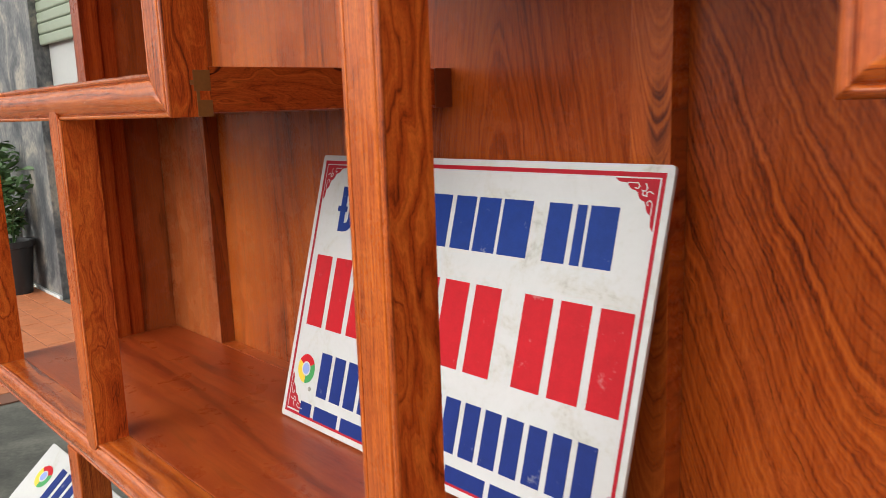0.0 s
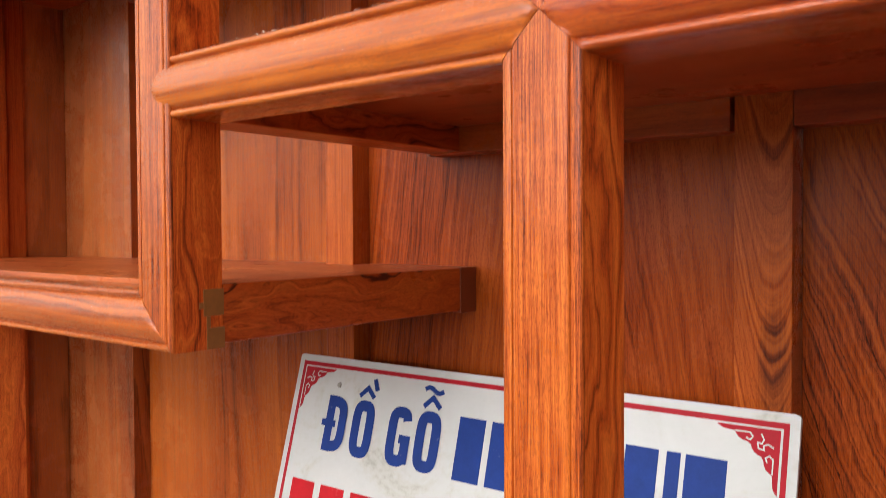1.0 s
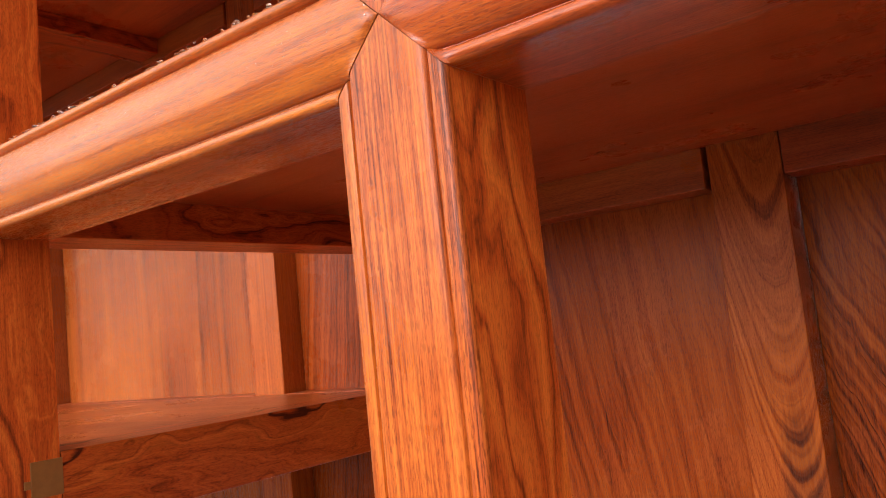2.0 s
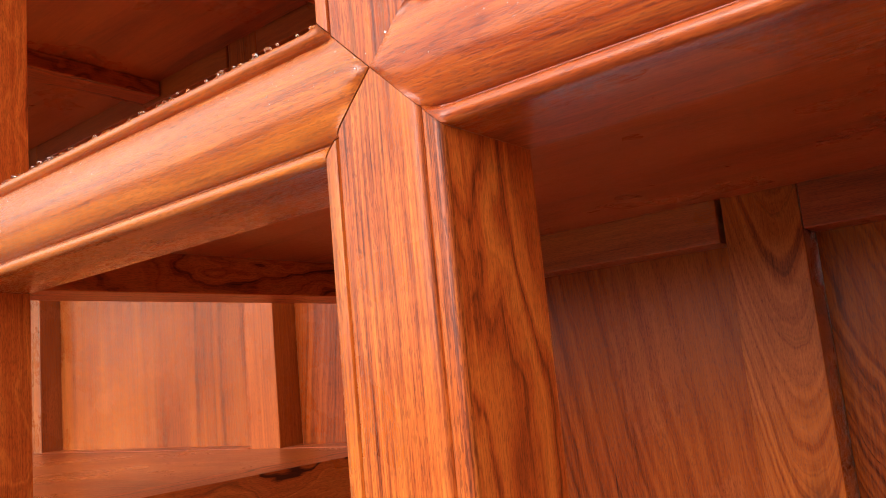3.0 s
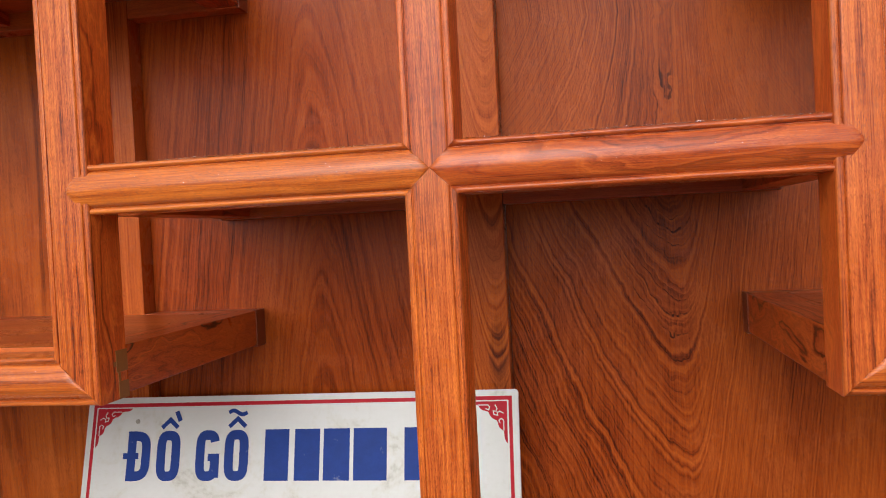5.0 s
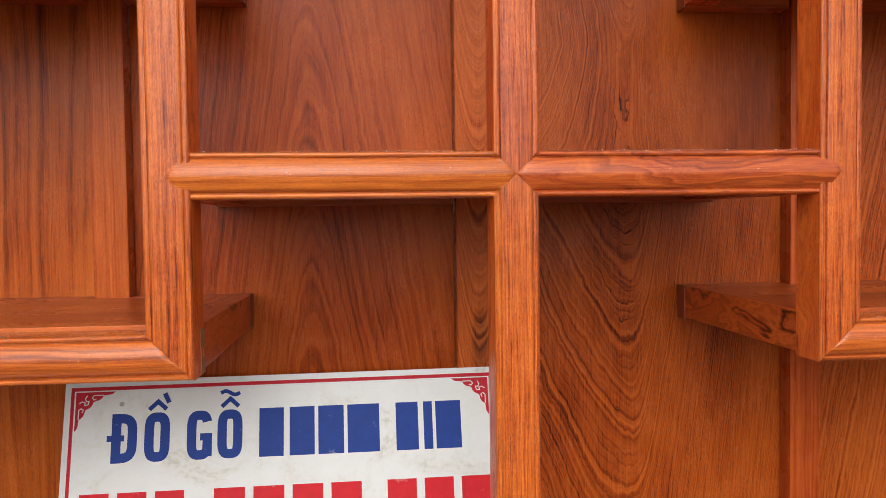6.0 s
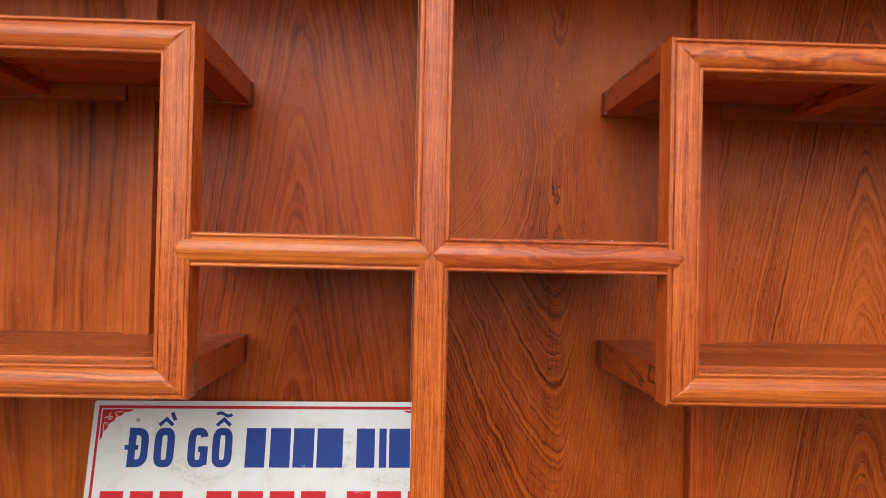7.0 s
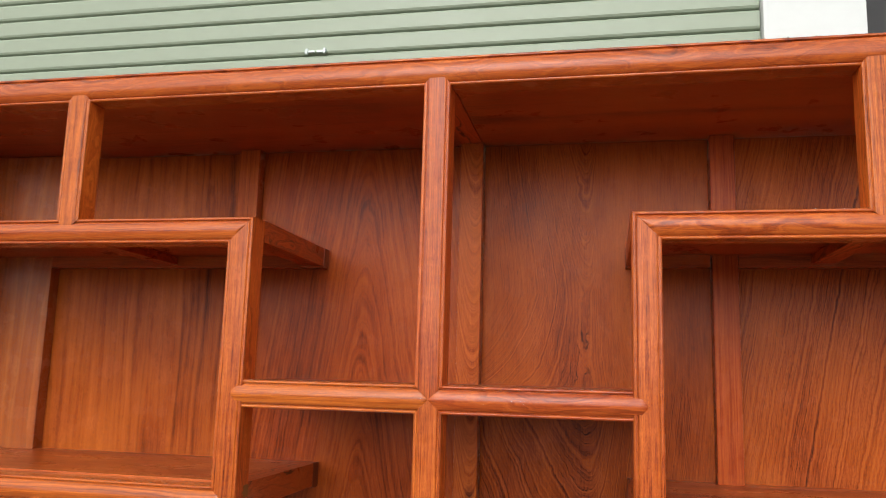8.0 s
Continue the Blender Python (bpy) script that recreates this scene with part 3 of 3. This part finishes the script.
def sign_board(name, label, bw=0.592, bh=0.392, tall=False):
    """A board; its own x runs along it, y up it, z out of its face. A tall one has no border, and its long line at the top."""
    root = thing(name, label, "sign", group="advertising boards")
    th = 0.0045
    bm = bmesh.new()
    ring = []
    for cx, cy, a0 in ((bw - 0.004, bh - 0.004, 0), (0.004, bh - 0.004, 90), (0.004, 0.004, 180), (bw - 0.004, 0.004, 270)):
        for k in range(4):
            a = radians(a0 + 30 * k)
            ring.append((cx + 0.004 * math.cos(a), cy + 0.004 * math.sin(a)))
    lo = [bm.verts.new((x, y, -th)) for x, y in ring]
    hi = [bm.verts.new((x, y, 0)) for x, y in ring]
    bm.faces.new(hi)
    bm.faces.new(lo[::-1])
    for i in range(len(ring)):
        j = (i + 1) % len(ring)
        bm.faces.new((lo[i], lo[j], hi[j], hi[i]))
    part("board", bm, SIGN_WHITE, root)
    E = 0.0005

    def patch(b, x0, y0, x1, y1, e=E):
        box(b, (x0, y0, 0.0001), (x1, y1, e))

    if not tall:
        bm = bmesh.new()
        for x0, y0, x1, y1 in ((0.008, bh - 0.013, bw - 0.008, bh - 0.008), (0.008, 0.008, bw - 0.008, 0.012), (0.008, 0.012, 0.0125, bh - 0.013), (bw - 0.0125, 0.012, bw - 0.008, bh - 0.013)):
            patch(bm, x0, y0, x1, y1)
        part("border", bm, SIGN_BORDER, root)
    for sx, sy in () if tall else ((1, 1), (-1, 1), (1, -1), (-1, -1)):
        bm = bmesh.new()
        outline = [(0, 0)]
        for k in range(25):
            q = k / 24
            swell = 0.0022 * abs(math.sin(5 * math.pi * q))
            outline.append((0.052 * (1 - q) ** 1.55 + swell, 0.052 * q**1.55 + swell))
        place = lambda u, v: (0.0145 + u if sx > 0 else bw - 0.0145 - u, 0.0145 + v if sy > 0 else bh - 0.0145 - v)
        lo = [bm.verts.new((*place(u, v), 0.0001)) for u, v in outline]
        hi = [bm.verts.new((*place(u, v), E)) for u, v in outline]
        bm.faces.new(hi)
        for k in range(len(outline)):
            n = (k + 1) % len(outline)
            bm.faces.new((lo[k], lo[n], hi[n], hi[k]))
        ornament = part("corner_ornament", bm, SIGN_BORDER, root, "red scalloped corner ornament with scrolls")
        bm = bmesh.new()
        curls = [[(0.0045, 0.036), (0.0045, 0.024), (0.0075, 0.0215), (0.0105, 0.0235), (0.009, 0.027)], [(0.036, 0.0045), (0.024, 0.0045), (0.0215, 0.0075), (0.0235, 0.0105), (0.027, 0.009)], [(0.0045, 0.015), (0.009, 0.0125), (0.0125, 0.014), (0.012, 0.0175), (0.0165, 0.0165), (0.0175, 0.012), (0.014, 0.0125), (0.0125, 0.009), (0.015, 0.0045)]]
        for curl in curls:
            ribbon(bm, [place(u, v) for u, v in curl], 0.0011, 0.0009)
        part("fret_line", bm, SIGN_WHITE, ornament, "white scroll line")

    drop_by = 0.3 if tall else 0.0
    word_top, word_low = bh - 0.045 - drop_by, bh - 0.110 - drop_by
    web = bh + 0.262 if tall else bh
    for text, places in (("ĐỒ", (0.0635, 0.1065)), ("GỖ", (0.1625, 0.203))):
        bm = bmesh.new()
        for kind, x in zip(text, places):
            letter(bm, kind, x, word_low, 0.0335, word_top - word_low, 0.0006)
        part("word", bm, SIGN_BLUE, root, "bold blue capital letters")

    def bars(name, x0, x1, y0, y1, n, gap, material, label):
        step = (x1 - x0 + gap) / n
        for k in range(n):
            bm = bmesh.new()
            a = x0 + k * step
            patch(bm, a, y0, a + step - gap, y1, 0.0006)
            part(name, bm, material, root, label)

    for x0, x1 in ((0.259, 0.292), (0.3, 0.334), (0.339, 0.374), (0.379, 0.423), (0.446, 0.477), (0.4845, 0.497), (0.5015, 0.537)):
        bars("word_bar", x0, x1, word_low, word_top, 1, 0.0, SIGN_BLUE, "dark blue bars")
    for x0, x1, n in ((0.026, 0.161, 3), (0.2, 0.397, 4), (0.432, 0.574 if bw > 0.55 else 0.48, 3)):
        bars("number_bar", x0, x1, bh - 0.252, bh - 0.148, n, 0.011, SIGN_RED, "bright red bars")
    bars("line_bar", 0.078, 0.557 if bw > 0.55 else 0.466, web - 0.348, web - 0.285, 15, 0.008, SIGN_NAVY, "navy blue bars")
    for x0, x1 in ((0.045, 0.072), (0.080, 0.136), (0.144, 0.212), (0.222, 0.228), (0.238, 0.286), (0.294, 0.328), (0.338, 0.344), (0.354, 0.418), (0.426, 0.478)):
        bars("line_bar", x0, x1, bh - 0.381, bh - 0.362, 1, 0.0, SIGN_NAVY, "small navy bars")
    cx, cy = 0.045, web - 0.315
    for k, mat in enumerate((SIGN_RED, YELLOW_DOT, GREEN_DOT)):
        bm = bmesh.new()
        fan = [(cx + 0.021 * math.cos(radians(30 + 120 * k + a)), cy + 0.021 * math.sin(radians(30 + 120 * k + a))) for a in range(0, 121, 12)]
        bm.faces.new([bm.verts.new((x, y, 0.0005)) for x, y in [(cx, cy)] + fan])
        part("disc_sector", bm, mat, root)
    for r, z, mat in ((0.0105, 0.0007, SIGN_WHITE), (0.008, 0.0009, BLUE_DOT)):
        bm = bmesh.new()
        bmesh.ops.create_circle(bm, cap_ends=True, segments=28, radius=r, matrix=Matrix.Translation((cx, cy, z)))
        part("disc_centre", bm, mat, root)
    for cx, cy in () if tall else ((0.075, bh - 0.032), (0.06, 0.05)):
        bm = bmesh.new()
        bmesh.ops.create_cone(bm, cap_ends=True, segments=8, radius1=0.0035, radius2=0.003, depth=0.0012, matrix=Matrix.Translation((cx, cy, 0.0004)))
        part("nail_hole", bm, PUTTY, root)
    return root


def lay(ob, origin, along, up):
    """Puts a board's own x and y along two directions."""
    x = Vector(along).normalized()
    y = Vector(up)
    y = (y - x * y.dot(x)).normalized()
    z = x.cross(y)
    m = Matrix((x, y, z)).transposed().to_4x4()
    m.translation = Vector(origin)
    ob.matrix_world = m


board_on_shelf = sign_board("sign_board", "worn white advertising board with red and blue lettering")
lay(board_on_shelf, (-0.556, 0.2375, 0.9135), (0.592, 0.003, 0.004), (-0.009, 0.1055, 0.374))
board_below = sign_board("sign_board", "tall white advertising board leaning under the cabinet on the concrete", 0.5, 0.825, True)
lay(board_below, Vector((-1.097, 0.061, 0.754)) - Vector((0.0, 0.743, 0.669)) * 0.825, (0.99, 0.1, -0.1), (0.0, 0.743, 0.669))


# ---------------------------------------------------------------- outside
bm = bmesh.new()
bmesh.ops.create_grid(bm, x_segments=8, y_segments=8, size=400)
tagged(part("ground", bm, CONCRETE), "grey stained concrete yard", "ground", kind="structure")

facade = thing("house_front", "house front with white piers around a green roller shutter", "house", kind="structure")
FY = 1.5
slab("pier", (0.803, FY - 0.04, 0), (1.127, FY + 0.3, 5.2), WHITE_WALL, facade, "white painted pier", 0.004)
slab("lintel", (-5.85, FY + 0.05, 4.6), (0.8, FY + 0.3, 5.2), WHITE_WALL, facade, bevel=0.004)
slab("inner_wall", (-5.85, FY + 0.06, 0), (0.79, FY + 0.14, 4.59), SHADED_WHITE, facade, "white inner wall behind the shutter", 0.004)
# solid slab, its colour standing in for the shade beyond the pier
slab("dark_opening", (1.14, FY + 0.2, 0), (3.2, FY + 0.3, 5.2), DARK, facade, "near-black slab standing in for a shaded opening beside the pier", 0.004)
slab("stone_pier", (-9.0, FY - 0.05, 0), (-5.855, FY + 0.3, 5.2), STONE, facade, "grey mottled stone cladding", 0.006)
slab("plinth", (-9.0, FY - 0.075, 0), (-5.85, FY - 0.052, 0.03), WHITE_WALL, facade, "white plinth strip", 0.003)

shutter = thing("roller_shutter", "pale green steel roller shutter, partly raised", "shutter", kind="structure")
pitch, z = 0.0765, 1.88
slat_mesh = None
while z < 4.55:
    bm = bmesh.new()
    outline = [(0.0, 0.012), (0.004, 0.004), (0.012, 0.0), (pitch - 0.014, 0.0), (pitch - 0.006, 0.004), (pitch - 0.003, 0.012), (pitch - 0.003, 0.02), (0.0, 0.02)]
    rings = [[bm.verts.new((x, FY + d, dz)) for dz, d in outline] for x in (-5.85, 0.8)]
    n = len(outline)
    for i in range(n):
        j = (i + 1) % n
        bm.faces.new((rings[0][i], rings[0][j], rings[1][j], rings[1][i]))
    bm.faces.new(rings[0])
    bm.faces.new(rings[1][::-1])
    if slat_mesh is None:
        first = part("slat", bm, SHUTTER, shutter)
        slat_mesh = first.data
        first.location.z = z
    else:
        bm.free()
        ob = new("slat", slat_mesh)
        ob.parent = shutter
        ob.location.z = z
    z += pitch
slab("seam_backing", (-5.85, FY + 0.021, 1.88), (0.8, FY + 0.03, 4.6), SHUTTER_GAP, shutter, bevel=0)
bm = bmesh.new()
for dx in (-0.024, 0.024):
    box(bm, (-0.815 + dx - 0.02, FY - 0.01, 2.802), (-0.815 + dx + 0.02, FY - 0.001, 2.811), 0.002)
    box(bm, (-0.815 + dx * 1.5 - 0.005, FY - 0.014, 2.796), (-0.815 + dx * 1.5 + 0.005, FY - 0.001, 2.818), 0.002)
part("latch", bm, STEEL, shutter, "small bright steel latch")

bm = bmesh.new()
box(bm, (-7.1, -1.93, 0.001), (-3.7, FY - 0.078, 0.008))
porch = tagged(part("pavement", bm, plain("tile_joint", (0.2, 0.09, 0.06), 0.8)), "red clay tile pavement in front of the house", "pavement", kind="structure")


def potted_plant(name, label, at, r, h, pot, seed):
    root = thing(name, label, "plant", at, group="pots by the wall")
    rnd = random.Random(seed)
    bm = bmesh.new()
    prof = [(r * 0.68, 0.0), (r * 0.95, h * 0.88), (r * 1.06, h * 0.89), (r * 1.06, h), (r * 0.94, h), (r * 0.9, h * 0.86), (0.0, h * 0.86)]
    seg = 20
    rings = [[bm.verts.new((rr * math.cos(2 * math.pi * k / seg), rr * math.sin(2 * math.pi * k / seg), z)) for k in range(seg)] if rr else [bm.verts.new((0, 0, z))] for rr, z in prof]
    bm.faces.new(rings[0])
    for a, b in zip(rings, rings[1:]):
        for k in range(seg):
            j = (k + 1) % seg
            bm.faces.new((a[k], a[j], b[j], b[k]) if len(b) > 1 else (a[k], a[j], b[0]))
    part("pot", bm, pot, root, smooth=True)
    bm = bmesh.new()
    for _ in range(7):
        a, ln = rnd.uniform(0, 6.28), rnd.uniform(0.3, 0.55)
        p0, p1 = Vector((0, 0, h * 0.85)), Vector((math.cos(a) * ln * 0.4, math.sin(a) * ln * 0.4, h * 0.85 + ln))
        d = (p1 - p0).orthogonal().normalized() * 0.006
        e = (p1 - p0).cross(d).normalized() * 0.006
        q = [bm.verts.new(p0 + d), bm.verts.new(p0 + e), bm.verts.new(p0 - d), bm.verts.new(p0 - e)]
        tip = bm.verts.new(p1)
        for k in range(4):
            bm.faces.new((q[k], q[(k + 1) % 4], tip))
    stem = part("stem", bm, LEAF, root)
    bm = bmesh.new()
    for _ in range(150):
        a, ln = rnd.uniform(0, 6.28), rnd.uniform(0.1, 0.6)
        c = Vector((math.cos(a) * ln * 0.42 * rnd.random() ** 0.5, math.sin(a) * ln * 0.42 * rnd.random() ** 0.5, h * 0.9 + ln))
        m = Matrix.Translation(c) @ Euler((rnd.uniform(-0.9, 0.9), rnd.uniform(-0.9, 0.9), rnd.uniform(0, 6.28))).to_matrix().to_4x4()
        s = rnd.uniform(0.045, 0.085)
        vs = [bm.verts.new(m @ Vector(p)) for p in ((0, -s, 0), (s * 0.35, -s * 0.2, s * 0.12), (s * 0.25, s * 0.5, s * 0.1), (0, s, -s * 0.1), (-s * 0.25, s * 0.5, s * 0.1), (-s * 0.35, -s * 0.2, s * 0.12), (0, 0, 0))]
        for k in range(6):
            bm.faces.new((vs[k], vs[(k + 1) % 6], vs[6]))
    part("leaves", bm, LEAF, stem)
    return root


potted_plant("potted_plant", "leafy shrub in a black plastic pot on red tiles", (-6.34, 1.27, 0.012), 0.15, 0.42, POT_BLACK, 3)
potted_plant("potted_plant", "leafy shrub in a tall white pot by the stone wall", (-6.62, 1.29, 0.012), 0.14, 0.64, POT_WHITE, 5)

# ---------------------------------------------------------------- rain drops on the cabinet
bm = bmesh.new()
rnd = random.Random(11)


bead = bmesh.new()
bmesh.ops.create_icosphere(bead, subdivisions=1, radius=1.0)
BEAD = [v.co.copy() for v in bead.verts]
BEAD_FACES = [[v.index for v in f.verts] for f in bead.faces]
bead.free()


def drop(x, y, z, r, flat):
    vs = [bm.verts.new((x + c.x * r, y + c.y * r * flat[0], z + c.z * r * flat[1])) for c in BEAD]
    for f in BEAD_FACES:
        bm.faces.new([vs[i] for i in f])


for zc, lo, hi, n in ((Z_MID, -0.31, 0.31, 900), (Z_LOW, -0.9, -0.34, 260), (Z_LOW, 0.34, 0.8, 200), (Z_TOP + 0.003, -0.9, 1.0, 420), (Z_UP, -0.8, -0.34, 90), (Z_UP, 0.34, 0.8, 90)):
    for _ in range(n):
        x = rnd.uniform(lo, hi)
        if abs(x) < 0.025 and zc < Z_TOP:
            continue
        drop(x, rnd.uniform(0.0036, 0.014), zc + H - rnd.uniform(-0.0004, 0.0004), 0.0006 + 0.0013 * rnd.random() ** 2, (0.9, 0.7))
for zc, lo, hi, n in ((Z_MID, -0.3, 0.3, 260), (Z_LOW, -0.7, -0.36, 70), (Z_LOW, 0.36, 0.7, 50)):
    for _ in range(n):
        v = rnd.uniform(-0.004, 0.0125)
        drop(rnd.uniform(lo, hi), 0.0056 * (abs(v) / 0.016) ** 2.2 - 0.0024, zc + v, rnd.uniform(0.0002, 0.00055), (0.5, 0.9))
for lo, hi, n in ((-0.75, -0.36, 160), (0.36, 0.75, 110)):
    for _ in range(n):
        drop(rnd.uniform(lo, hi), rnd.uniform(0.02, 0.1), Z_LOW + H - 0.0016, rnd.uniform(0.0005, 0.0013), (1.0, 0.45))
tagged(part("rain_water", bm, WATER, cabinet, smooth=True), "clear rain drops beaded on the varnish", kind="stuff")

# ---------------------------------------------------------------- paving pieces
tile_mesh = None
for i in range(11):
    for k in range(22):
        x, y = -3.85 - 0.3 * i, FY - 0.153 - 0.152 * k
        if tile_mesh is None:
            first = slab("tile", (-0.147, -0.073, 0), (0.147, 0.073, 0.012), TILE, porch, bevel=0.002)
            tile_mesh = first.data
            ob = first
        else:
            ob = new("tile", tile_mesh)
            ob.parent = porch
        ob.location = (x - (0.15 if k % 2 else 0.0), y, 0.0)
